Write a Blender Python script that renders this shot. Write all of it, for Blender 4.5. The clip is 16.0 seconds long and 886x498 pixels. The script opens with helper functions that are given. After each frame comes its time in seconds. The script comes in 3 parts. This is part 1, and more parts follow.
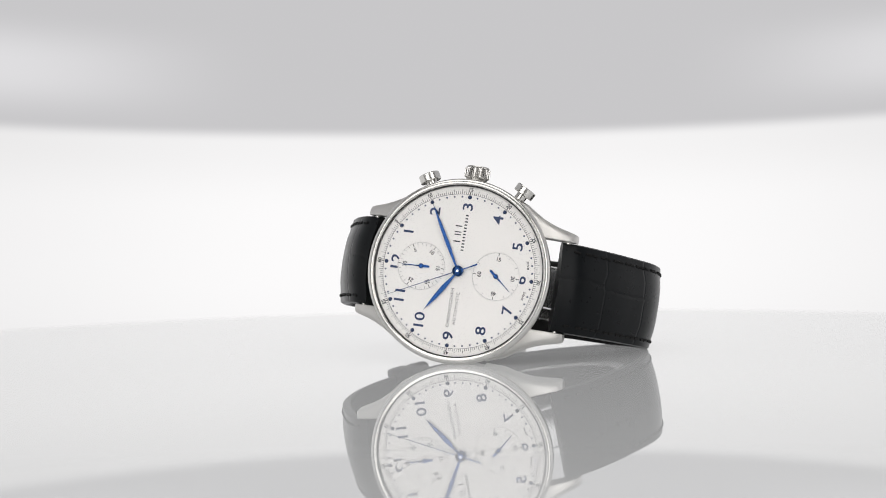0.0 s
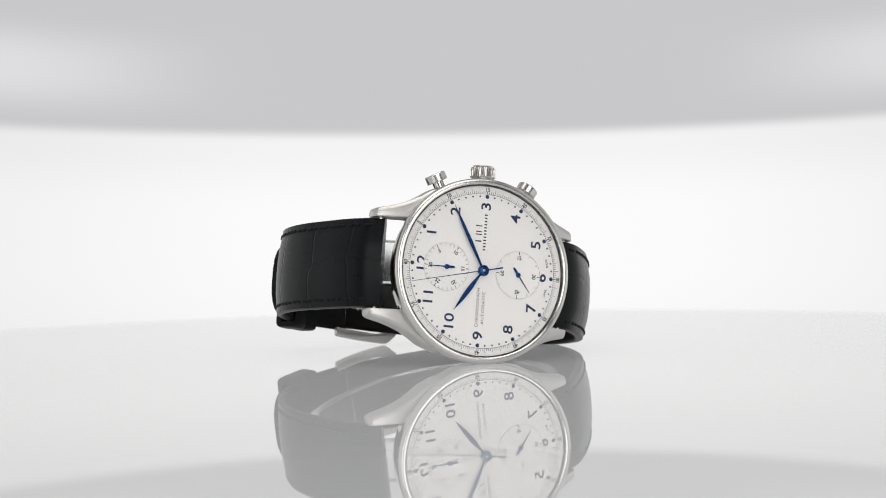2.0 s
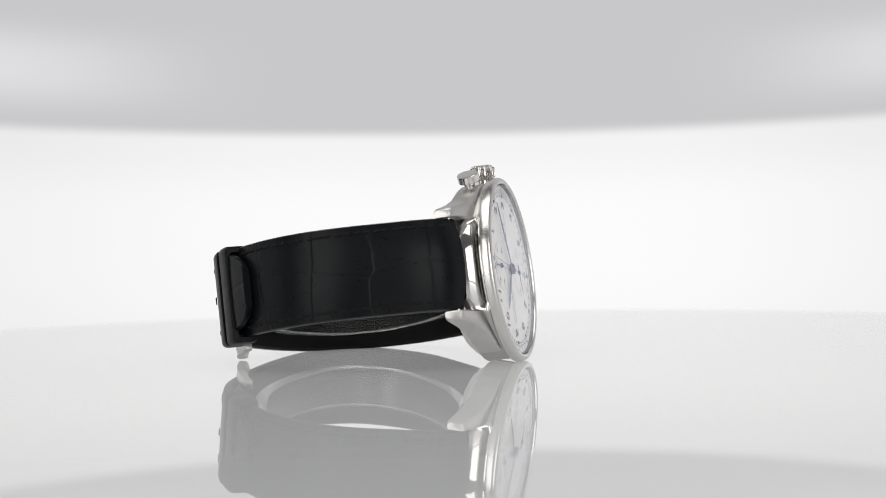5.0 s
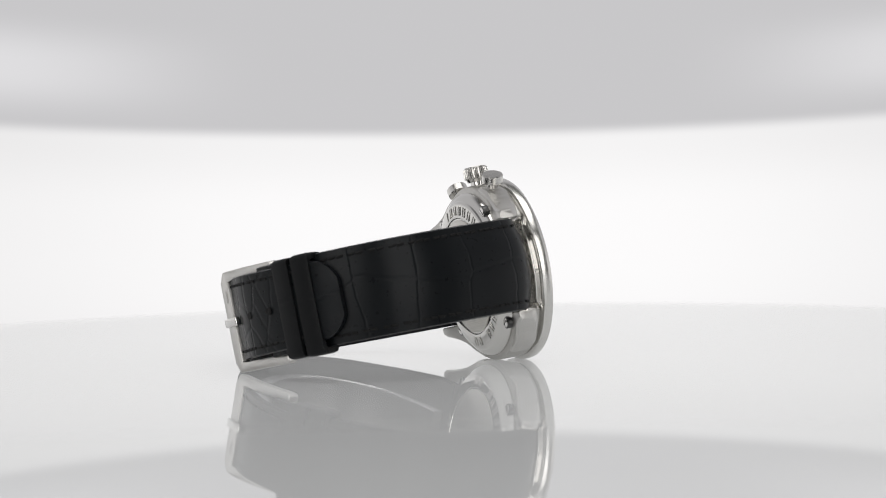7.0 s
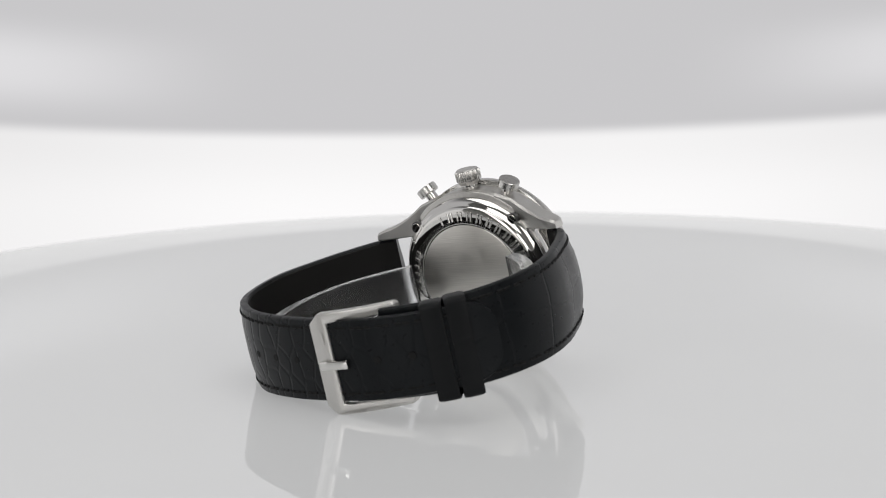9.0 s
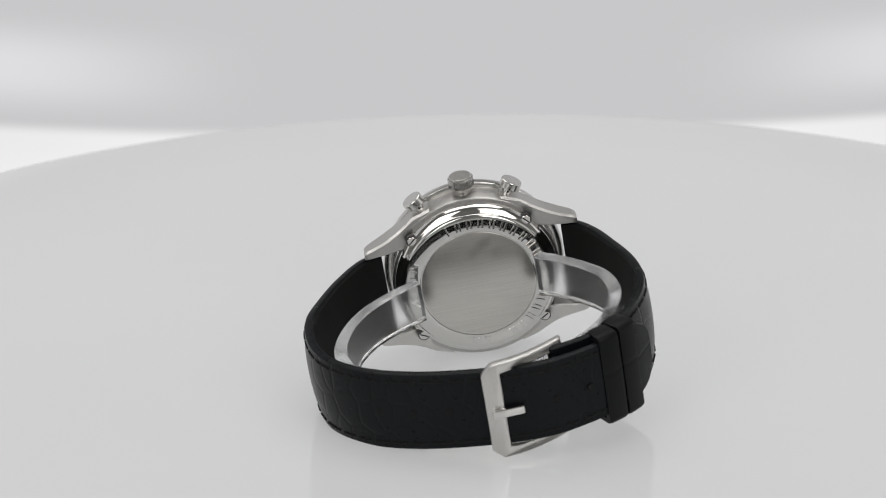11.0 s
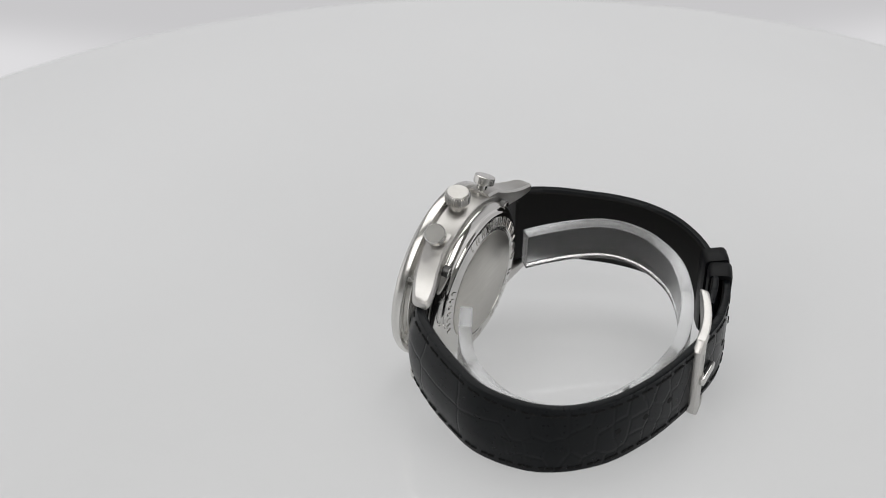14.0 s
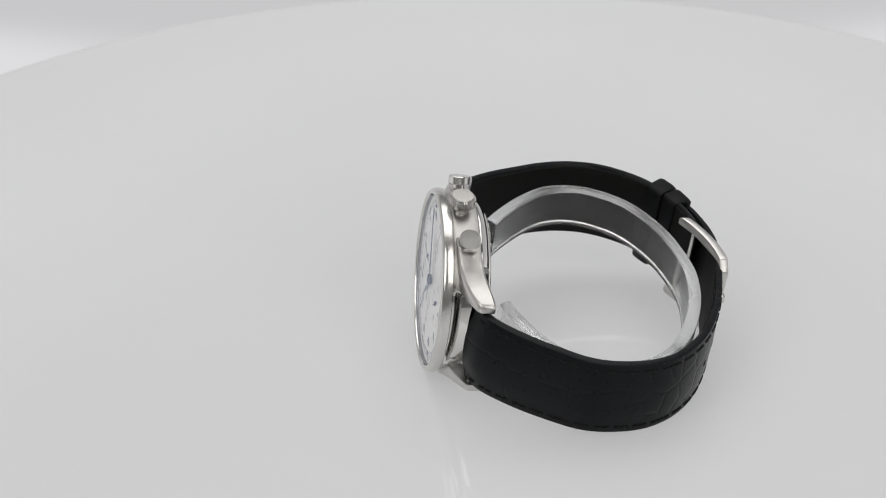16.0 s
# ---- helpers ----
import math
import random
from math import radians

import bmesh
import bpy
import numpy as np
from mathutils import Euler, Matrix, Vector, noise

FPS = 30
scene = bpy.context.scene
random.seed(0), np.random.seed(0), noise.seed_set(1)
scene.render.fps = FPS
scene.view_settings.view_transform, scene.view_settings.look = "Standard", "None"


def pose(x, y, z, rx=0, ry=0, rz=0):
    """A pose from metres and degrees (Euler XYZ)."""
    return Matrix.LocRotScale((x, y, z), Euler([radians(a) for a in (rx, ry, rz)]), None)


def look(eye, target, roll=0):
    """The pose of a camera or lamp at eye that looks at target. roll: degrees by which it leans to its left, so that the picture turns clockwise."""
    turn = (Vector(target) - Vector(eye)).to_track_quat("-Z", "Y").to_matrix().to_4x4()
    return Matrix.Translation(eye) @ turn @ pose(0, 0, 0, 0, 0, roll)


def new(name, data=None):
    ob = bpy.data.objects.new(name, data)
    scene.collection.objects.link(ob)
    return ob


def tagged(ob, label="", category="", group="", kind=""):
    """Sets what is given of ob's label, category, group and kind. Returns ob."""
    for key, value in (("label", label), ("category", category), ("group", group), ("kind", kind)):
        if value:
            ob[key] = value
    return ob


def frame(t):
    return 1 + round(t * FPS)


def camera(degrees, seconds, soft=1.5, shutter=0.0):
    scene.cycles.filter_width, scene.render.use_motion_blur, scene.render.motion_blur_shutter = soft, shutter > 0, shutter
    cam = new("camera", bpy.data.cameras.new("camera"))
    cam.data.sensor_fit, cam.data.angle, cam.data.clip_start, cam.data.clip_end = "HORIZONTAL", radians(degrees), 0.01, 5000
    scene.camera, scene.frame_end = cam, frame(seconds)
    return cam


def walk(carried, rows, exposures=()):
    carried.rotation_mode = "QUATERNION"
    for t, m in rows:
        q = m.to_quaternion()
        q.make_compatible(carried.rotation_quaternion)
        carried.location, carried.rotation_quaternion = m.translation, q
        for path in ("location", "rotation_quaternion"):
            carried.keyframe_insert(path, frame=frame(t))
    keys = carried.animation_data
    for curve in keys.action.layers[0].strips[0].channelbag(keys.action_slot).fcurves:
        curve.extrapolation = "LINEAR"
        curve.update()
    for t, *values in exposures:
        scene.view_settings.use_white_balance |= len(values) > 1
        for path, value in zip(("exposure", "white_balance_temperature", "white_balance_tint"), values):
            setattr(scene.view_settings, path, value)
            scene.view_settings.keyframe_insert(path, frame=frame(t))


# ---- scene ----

# ---------------------------------------------------------------- camera
cam = camera(19.76, 16.0, soft=0.95)
MM = 0.001
EYE = Vector((0, -567.0, 46.36)) * MM
CAM_POSE = (Matrix.Translation(EYE) @ Matrix.Rotation(radians(0.65), 4, "Z") @ Matrix.Rotation(radians(-2.16), 4, "X")
            @ Matrix.Rotation(radians(0.98), 4, "Y") @ Matrix.Rotation(radians(90), 4, "X"))
walk(cam, [(0.0, CAM_POSE), (16.0, CAM_POSE)])
cam.data.dof.use_dof = True
cam.data.dof.focus_distance = 0.566
cam.data.dof.aperture_fstop = 30.0

# turn of the watch and tilt of the plate towards the lens, in degrees
TURN = [(0, -12.4), (0.5, -4.0), (1, 4.4), (1.5, 13.1), (2, 22.0), (2.5, 31.1), (3, 40.4), (3.5, 49.8), (4, 58.9), (6.5, 102.9),
        (7, 111.8), (7.5, 120.7), (8, 129.6), (8.5, 138.7), (9, 147.7), (11.5, 194.4), (12, 203.9), (12.5, 213.1), (13, 222.3), (13.5, 231.5), (14, 240.6),
        (15, 258.9), (16, 276.6)]
TILT = [(0, 0.1), (6.4, 0.1), (6.7, 0.2), (7, 0.7), (7.5, 2.1), (8, 4.1), (8.5, 6.4), (9, 8.7), (11.5, 19.5), (12.5, 23.6), (13, 25.6),
        (13.5, 27.0), (14, 27.7), (14.4, 28.0), (16, 28.0)]
PIVOT = Matrix.Translation(Vector((0, 3.3, 15.5)) * MM)


def between(table, t):
    ts, vs = zip(*table)
    slope = (vs[-1] - vs[0]) / (ts[-1] - ts[0])
    return slope * t + float(np.interp(t, ts, [v - slope * k for k, v in table]))


def plate_tilt(t):
    return PIVOT @ Matrix.Rotation(radians(between(TILT, t)), 4, "X") @ PIVOT.inverted()


def plate_pose(t):
    return plate_tilt(t) @ Matrix.Rotation(radians(between(TURN, t)), 4, "Z")


# the watch lies on its nine o'clock side: its x runs to three o'clock, y to twelve, z out of the dial
WATCH_ON_PLATE = Matrix(((0.14547, -0.98933, 0.00747, -1.158 * MM), (0.13429, 0.01226, -0.99087, -8.82 * MM),
                         (0.98021, 0.14515, 0.13464, 20.36 * MM), (0, 0, 0, 1)))

# ---------------------------------------------------------------- world and light
world = bpy.data.worlds.new("studio")
scene.world = world
world.use_nodes = True
world.node_tree.nodes["Background"].inputs[0].default_value = (0.9, 0.93, 1.0, 1)
world.node_tree.nodes["Background"].inputs[1].default_value = 0.12


def softbox(name, eye, target, sx, sy, watts, colour=(1, 1, 1)):
    data = bpy.data.lights.new(name, "AREA")
    data.shape, data.size, data.size_y, data.energy, data.color = "RECTANGLE", sx, sy, watts, colour
    ob = new(name, data)
    ob.matrix_world = look(eye, target)
    return ob


# unseen area lamps, added to brighten the plate and the dial
softbox("added_lamp_top", (0, -0.1, 0.8), (0, 0, 0), 0.9, 0.7, 3.7, (1, 0.99, 0.98))
softbox("added_lamp_front", (-0.42, -0.8, 0.32), (0, 0, 0.02), 0.5, 0.7, 2.5, (1, 0.98, 0.97))
softbox("added_lamp_front", (0.42, -0.8, 0.32), (0, 0, 0.02), 0.5, 0.7, 2.5, (1, 0.98, 0.97))


# ---------------------------------------------------------------- materials
def material(name, colour=(0.8, 0.8, 0.8), rough=0.5, metal=0.0, **more):
    m = bpy.data.materials.new(name)
    m.use_nodes = True
    b = m.node_tree.nodes["Principled BSDF"]
    b.inputs["Base Color"].default_value = (*colour, 1)
    b.inputs["Roughness"].default_value = rough
    b.inputs["Metallic"].default_value = metal
    for k, v in more.items():
        b.inputs[k.replace("_", " ")].default_value = v
    return m, m.node_tree.nodes, m.node_tree.links, b


def node(nodes, kind, **values):
    n = nodes.new(kind)
    for k, v in values.items():
        n.inputs[k.replace("_", " ")].default_value = v
    return n


def coords(nodes, links, scale):
    tc = nodes.new("ShaderNodeTexCoord")
    mp = nodes.new("ShaderNodeMapping")
    mp.inputs["Scale"].default_value = scale
    links.new(tc.outputs["Object"], mp.inputs["Vector"])
    return mp.outputs["Vector"]


def ramp(nodes, links, fac, lo, hi, a, b):
    r = nodes.new("ShaderNodeMapRange")
    links.new(fac, r.inputs["Value"])
    r.inputs["From Min"].default_value, r.inputs["From Max"].default_value = lo, hi
    r.inputs["To Min"].default_value, r.inputs["To Max"].default_value = a, b
    return r.outputs["Result"]


def steel(name, rough, grain=(0, 0, 0), depth=0.0, colour=(0.64, 0.632, 0.61)):
    m, n, l, b = material(name, colour, rough, 1.0)
    smudge = node(n, "ShaderNodeTexNoise", Scale=500.0, Detail=3.0)
    l.new(coords(n, l, (1, 1, 1)), smudge.inputs["Vector"])
    l.new(ramp(n, l, smudge.outputs["Fac"], 0.3, 0.7, rough * 0.88, rough * 1.15), b.inputs["Roughness"])
    if depth:
        g = node(n, "ShaderNodeTexNoise", Scale=1.0, Detail=2.0)
        l.new(coords(n, l, grain), g.inputs["Vector"])
        bump = node(n, "ShaderNodeBump", Strength=depth, Distance=0.00003)
        l.new(g.outputs["Fac"], bump.inputs["Height"])
        l.new(bump.outputs["Normal"], b.inputs["Normal"])
        streak = n.new("ShaderNodeMix")
        streak.data_type = "RGBA"
        l.new(ramp(n, l, g.outputs["Fac"], 0.3, 0.7, 0.0, 1.0), streak.inputs["Factor"])
        streak.inputs["A"].default_value = (*[c * 0.92 for c in colour], 1)
        streak.inputs["B"].default_value = (*[c * 1.06 for c in colour], 1)
        l.new(streak.outputs["Result"], b.inputs["Base Color"])
    return m


POLISHED = steel("polished_steel", 0.06)
SOFT_POLISH = steel("soft_polished_steel", 0.22)
CROWN_STEEL = steel("fluted_crown_steel", 0.2, colour=(0.58, 0.57, 0.55))
BRUSHED = steel("brushed_steel", 0.36, (1500, 1500, 40000), 0.3, (0.5, 0.49, 0.47))
SATIN = steel("satin_steel", 0.36, (40000, 3000, 3000), 0.22, (0.58, 0.57, 0.55))
BACK_STEEL = steel("brushed_back_steel", 0.38, (7000, 120, 120), 0.5, (0.6, 0.585, 0.55))
RECESS_SHADE_STEEL = steel("recess_shade_steel", 0.35, colour=(0.12, 0.12, 0.12))
BLUE_STEEL = steel("blued_steel", 0.2, colour=(0.02, 0.058, 0.17))
NUMERAL_INK = material("blue_black_numeral", (0.026, 0.042, 0.095), 0.3, 0.5)[0]
PRINT_INK = material("grey_black_print", (0.045, 0.047, 0.055), 0.6)[0]
GASKET_SLOT_BLACK = material("black_gasket_and_slot_shade", (0.012, 0.012, 0.012), 0.5)[0]

# silvered dial with a fine grain
DIAL, n, l, b = material("silver_white_dial", (0.86, 0.845, 0.81), 0.42, 0.12)
g = node(n, "ShaderNodeTexNoise", Scale=9000.0, Detail=2.0)
l.new(coords(n, l, (1, 1, 1)), g.inputs["Vector"])
bp = node(n, "ShaderNodeBump", Strength=0.12, Distance=0.00002)
l.new(g.outputs["Fac"], bp.inputs["Height"])
l.new(bp.outputs["Normal"], b.inputs["Normal"])


def calc(n, l, op, *args):
    m = n.new("ShaderNodeMath")
    m.operation = op
    for k, a in enumerate(args):
        if isinstance(a, (int, float)):
            m.inputs[k].default_value = a
        else:
            l.new(a, m.inputs[k])
    return m.outputs[0]


def leather(name, big, small, colour, rough):
    """Alligator hide: broad square scales by the lugs, small round ones by the buckle."""
    m, n, l, b = material(name, colour, rough, Specular_IOR_Level=0.13)
    base = coords(n, l, (1, 1, 1))
    warp = node(n, "ShaderNodeTexNoise", Scale=160.0, Detail=2.0)
    l.new(base, warp.inputs["Vector"])
    mixv = n.new("ShaderNodeMix")
    mixv.data_type = "VECTOR"
    mixv.inputs["Factor"].default_value = 0.002
    l.new(base, mixv.inputs["A"])
    l.new(warp.outputs["Color"], mixv.inputs["B"])
    sep = n.new("ShaderNodeSeparateXYZ")
    l.new(mixv.outputs["Result"], sep.inputs[0])
    # length along the strap, zero by the buckle
    run = calc(n, l, "MULTIPLY", calc(n, l, "ARCTAN2", sep.outputs["Y"], calc(n, l, "MULTIPLY_ADD", sep.outputs["Z"], -1.0, -0.036)), 0.034)
    fields = []
    for (wide, far), rnd, edge, floor in ((big, 0.24, 0.032, 0.1), (small, 0.9, 0.12, 0.15)):
        flat = n.new("ShaderNodeCombineXYZ")
        l.new(calc(n, l, "MULTIPLY_ADD", sep.outputs["X"], wide, 0.5), flat.inputs["X"])
        l.new(calc(n, l, "MULTIPLY", run, far), flat.inputs["Y"])
        v = node(n, "ShaderNodeTexVoronoi", Scale=1.0, Randomness=rnd)
        v.feature, v.voronoi_dimensions = "DISTANCE_TO_EDGE", "2D"
        l.new(flat.outputs["Vector"], v.inputs["Vector"])
        fields.append(ramp(n, l, v.outputs["Distance"], 0.0, edge, floor, 1.0))
    tail = calc(n, l, "MULTIPLY", ramp(n, l, run, -0.056, -0.046, 0.0, 1.0), ramp(n, l, run, 0.022, 0.03, 1.0, 0.0))
    pick = n.new("ShaderNodeMix")
    l.new(tail, pick.inputs["Factor"])
    l.new(fields[0], pick.inputs["A"])
    l.new(fields[1], pick.inputs["B"])
    grooves = pick.outputs["Result"]
    fine = node(n, "ShaderNodeTexNoise", Scale=800.0, Detail=2.0)
    l.new(base, fine.inputs["Vector"])
    puff = node(n, "ShaderNodeTexNoise", Scale=240.0, Detail=2.0)
    l.new(base, puff.inputs["Vector"])
    add = n.new("ShaderNodeMath")
    add.operation = "MULTIPLY_ADD"
    l.new(fine.outputs["Fac"], add.inputs[0])
    add.inputs[1].default_value = 0.02
    l.new(grooves, add.inputs[2])
    add2 = n.new("ShaderNodeMath")
    add2.operation = "MULTIPLY_ADD"
    l.new(puff.outputs["Fac"], add2.inputs[0])
    add2.inputs[1].default_value = 0.3
    l.new(add.outputs[0], add2.inputs[2])
    bump = node(n, "ShaderNodeBump", Strength=0.2, Distance=0.0004)
    l.new(add2.outputs[0], bump.inputs["Height"])
    l.new(bump.outputs["Normal"], b.inputs["Normal"])
    l.new(ramp(n, l, fine.outputs["Fac"], 0.3, 0.7, rough - 0.02, rough + 0.04), b.inputs["Roughness"])
    return m


LEATHER = leather("black_alligator_leather", (55, 84), (150, 230), (0.0042, 0.0052, 0.0062), 0.29)
LEATHER_SMALL = leather("black_plain_leather", (40, 60), (40, 60), (0.0045, 0.005, 0.0056), 0.4)
LINING = material("black_calf_lining", (0.006, 0.0057, 0.0054), 0.62, 0.0, Specular_IOR_Level=0.15)[0]
THREAD = material("black_thread", (0.004, 0.004, 0.004), 0.7, 0.0, Specular_IOR_Level=0.2)[0]

# thin sapphire with an anti-glare coat: clear, with a weak gloss
CRYSTAL, n, l, b = material("sapphire_crystal", (1, 1, 1), 0.0)
clear = n.new("ShaderNodeBsdfTransparent")
clear.inputs["Color"].default_value = (0.985, 0.985, 0.99, 1)
coat = node(n, "ShaderNodeBsdfGlossy", Roughness=0.01)
coat.inputs["Color"].default_value = (0.95, 0.96, 1.0, 1)
flatness = n.new("ShaderNodeLayerWeight")
flatness.inputs["Blend"].default_value = 0.5
gloss = calc(n, l, "MULTIPLY", calc(n, l, "POWER", flatness.outputs["Facing"], 5.0), 0.55)
cx = n.new("ShaderNodeMixShader")
l.new(gloss, cx.inputs[0])
l.new(clear.outputs[0], cx.inputs[1])
l.new(coat.outputs[0], cx.inputs[2])
l.new(cx.outputs[0], n["Material Output"].inputs["Surface"])
n.remove(b)
ACRYLIC, n, l, b = material("clear_plastic", (0.95, 0.955, 0.96), 0.22, 0.0, IOR=1.42, Transmission_Weight=1.0)

# white acrylic, its glow added as emission; gloss grows at a flat view
GLOSS_WHITE, n, l, b = material("glowing_white_acrylic", (0.8, 0.8, 0.8), 0.6)
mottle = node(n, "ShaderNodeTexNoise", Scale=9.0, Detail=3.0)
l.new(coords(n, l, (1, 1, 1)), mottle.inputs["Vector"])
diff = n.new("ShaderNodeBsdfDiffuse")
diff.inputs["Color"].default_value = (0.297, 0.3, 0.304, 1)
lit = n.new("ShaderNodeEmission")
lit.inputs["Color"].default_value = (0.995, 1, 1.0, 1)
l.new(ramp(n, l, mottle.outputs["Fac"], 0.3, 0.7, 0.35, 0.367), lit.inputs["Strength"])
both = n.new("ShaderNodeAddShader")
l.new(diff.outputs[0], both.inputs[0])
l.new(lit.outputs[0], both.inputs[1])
gls = node(n, "ShaderNodeBsdfGlossy", Roughness=0.008)
gls.inputs["Color"].default_value = (1, 1, 1, 1)
fr = node(n, "ShaderNodeFresnel", IOR=1.45)
mul = n.new("ShaderNodeMath")
mul.operation = "MULTIPLY"
l.new(fr.outputs[0], mul.inputs[0])
mul.inputs[1].default_value = 0.93
mx = n.new("ShaderNodeMixShader")
l.new(mul.outputs[0], mx.inputs[0])
l.new(both.outputs[0], mx.inputs[1])
l.new(gls.outputs[0], mx.inputs[2])
l.new(mx.outputs[0], n["Material Output"].inputs["Surface"])
n.remove(b)

PLATE_EDGE = material("white_plate_edge", (0.75, 0.75, 0.75), 0.4)[0]
STUDIO_GREY = material("studio_grey_paint", (0.8, 0.8, 0.79), 0.8)[0]


def smooth(n, l, value, lo, hi, a, b):
    r = n.new("ShaderNodeMapRange")
    r.interpolation_type = "SMOOTHERSTEP"
    l.new(value, r.inputs["Value"])
    for k, v in (("From Min", lo), ("From Max", hi), ("To Min", a), ("To Max", b)):
        r.inputs[k].default_value = v
    return r.outputs["Result"]


# cloth, light painted as emission: bright below its fold, dimmer above, two soft patches there
CLOTH = bpy.data.materials.new("cloth_painted_glow")
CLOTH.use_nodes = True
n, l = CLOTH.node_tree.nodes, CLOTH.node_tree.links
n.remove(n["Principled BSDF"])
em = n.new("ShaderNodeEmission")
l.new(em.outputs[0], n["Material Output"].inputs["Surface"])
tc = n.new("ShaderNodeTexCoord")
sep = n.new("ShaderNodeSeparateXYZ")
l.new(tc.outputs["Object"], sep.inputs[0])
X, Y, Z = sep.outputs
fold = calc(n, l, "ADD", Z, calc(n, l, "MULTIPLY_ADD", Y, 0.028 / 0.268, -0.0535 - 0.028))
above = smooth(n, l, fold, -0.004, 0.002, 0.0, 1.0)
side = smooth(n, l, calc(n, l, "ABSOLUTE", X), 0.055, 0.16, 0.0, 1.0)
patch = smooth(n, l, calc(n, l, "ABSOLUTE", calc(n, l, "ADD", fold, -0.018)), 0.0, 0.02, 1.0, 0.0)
# painted falloff: dims towards the top above the fold, flanks and foot below
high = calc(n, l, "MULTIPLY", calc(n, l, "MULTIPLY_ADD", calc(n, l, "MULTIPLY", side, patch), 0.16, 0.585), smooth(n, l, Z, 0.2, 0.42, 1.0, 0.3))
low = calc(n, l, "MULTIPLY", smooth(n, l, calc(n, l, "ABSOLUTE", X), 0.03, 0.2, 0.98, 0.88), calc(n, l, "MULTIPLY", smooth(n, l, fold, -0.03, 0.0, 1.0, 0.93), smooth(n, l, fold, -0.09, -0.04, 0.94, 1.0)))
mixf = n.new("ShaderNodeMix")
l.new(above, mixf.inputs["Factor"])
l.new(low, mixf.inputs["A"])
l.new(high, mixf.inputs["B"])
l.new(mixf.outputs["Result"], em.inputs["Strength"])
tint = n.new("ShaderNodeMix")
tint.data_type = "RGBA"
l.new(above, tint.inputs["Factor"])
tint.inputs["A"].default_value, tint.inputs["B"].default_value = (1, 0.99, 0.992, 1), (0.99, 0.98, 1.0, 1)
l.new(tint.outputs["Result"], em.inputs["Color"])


# ---------------------------------------------------------------- mesh helpers
def part(name, bm, mat, parent=None, label="", smooth=True):
    me = bpy.data.meshes.new(name)
    bm.normal_update()
    bm.to_mesh(me)
    bm.free()
    me.materials.append(mat)
    if smooth:
        me.polygons.foreach_set("use_smooth", [True] * len(me.polygons))
        me.set_sharp_from_angle(angle=radians(32))
    ob = new(name, me)
    ob.parent = parent
    if label:
        tagged(ob, label)
    return ob


def box(sx, sy, sz, bevel=0.0, segs=2, m=None):
    bm = bmesh.new()
    bmesh.ops.create_cube(bm, size=1.0)
    bmesh.ops.scale(bm, vec=(sx, sy, sz), verts=bm.verts)
    if bevel:
        bmesh.ops.bevel(bm, geom=bm.edges[:], offset=bevel, segments=segs, affect="EDGES", profile=0.5)
    if m is not None:
        bmesh.ops.transform(bm, matrix=m, verts=bm.verts)
    return bm


def lathe(profile, segs=96, closed=False, m=None):
    """Turn (radius, z) pairs in mm round the z axis."""
    bm = bmesh.new()
    rings = []
    for r, z in profile:
        if r < 1e-6:
            rings.append([bm.verts.new((0, 0, z * MM))])
        else:
            rings.append([bm.verts.new((r * MM * math.cos(2 * math.pi * i / segs), r * MM * math.sin(2 * math.pi * i / segs), z * MM))
                          for i in range(segs)])
    pairs = list(zip(rings, rings[1:])) + ([(rings[-1], rings[0])] if closed else [])
    for a, c in pairs:
        for i in range(segs):
            j = (i + 1) % segs
            if len(a) == 1 and len(c) == 1:
                continue
            if len(a) == 1:
                bm.faces.new((a[0], c[j], c[i]))
            elif len(c) == 1:
                bm.faces.new((a[i], a[j], c[0]))
            else:
                bm.faces.new((a[i], a[j], c[j], c[i]))
    bmesh.ops.recalc_face_normals(bm, faces=bm.faces)
    if m is not None:
        bmesh.ops.transform(bm, matrix=m, verts=bm.verts)
    return bm


def prism(outline, z0, z1, bevel=0.0, m=None, segs=2):
    """Extrude an outline of (x, y) pairs in mm between two heights in mm."""
    bm = bmesh.new()
    lo = [bm.verts.new((x * MM, y * MM, z0 * MM)) for x, y in outline]
    hi = [bm.verts.new((x * MM, y * MM, z1 * MM)) for x, y in outline]
    bm.faces.new(lo[::-1])
    bm.faces.new(hi)
    for i in range(len(lo)):
        j = (i + 1) % len(lo)
        bm.faces.new((lo[i], lo[j], hi[j], hi[i]))
    bmesh.ops.recalc_face_normals(bm, faces=bm.faces)
    if bevel:
        bmesh.ops.bevel(bm, geom=bm.edges[:], offset=bevel * MM, segments=segs, affect="EDGES", profile=0.5)
    if m is not None:
        bmesh.ops.transform(bm, matrix=m, verts=bm.verts)
    return bm


def spline(points, step):
    """Even points along a smooth curve through (y, z) pairs in mm."""
    p = [Vector(q) for q in points]
    p = [2 * p[0] - p[1]] + p + [2 * p[-1] - p[-2]]
    dense = []
    for i in range(1, len(p) - 2):
        for k in range(24):
            u = k / 24
            dense.append(0.5 * (2 * p[i] + (p[i + 1] - p[i - 1]) * u + (2 * p[i - 1] - 5 * p[i] + 4 * p[i + 1] - p[i + 2]) * u * u
                                + (3 * p[i] - p[i - 1] - 3 * p[i + 1] + p[i + 2]) * u ** 3))
    dense.append(p[-2])
    cum = [0.0]
    for a, c in zip(dense, dense[1:]):
        cum.append(cum[-1] + (c - a).length)
    count = max(2, round(cum[-1] / step))
    return [Vector((float(np.interp(cum[-1] * i / count, cum, [d.x for d in dense])),
                    float(np.interp(cum[-1] * i / count, cum, [d.y for d in dense])))) for i in range(count + 1)], cum[-1]


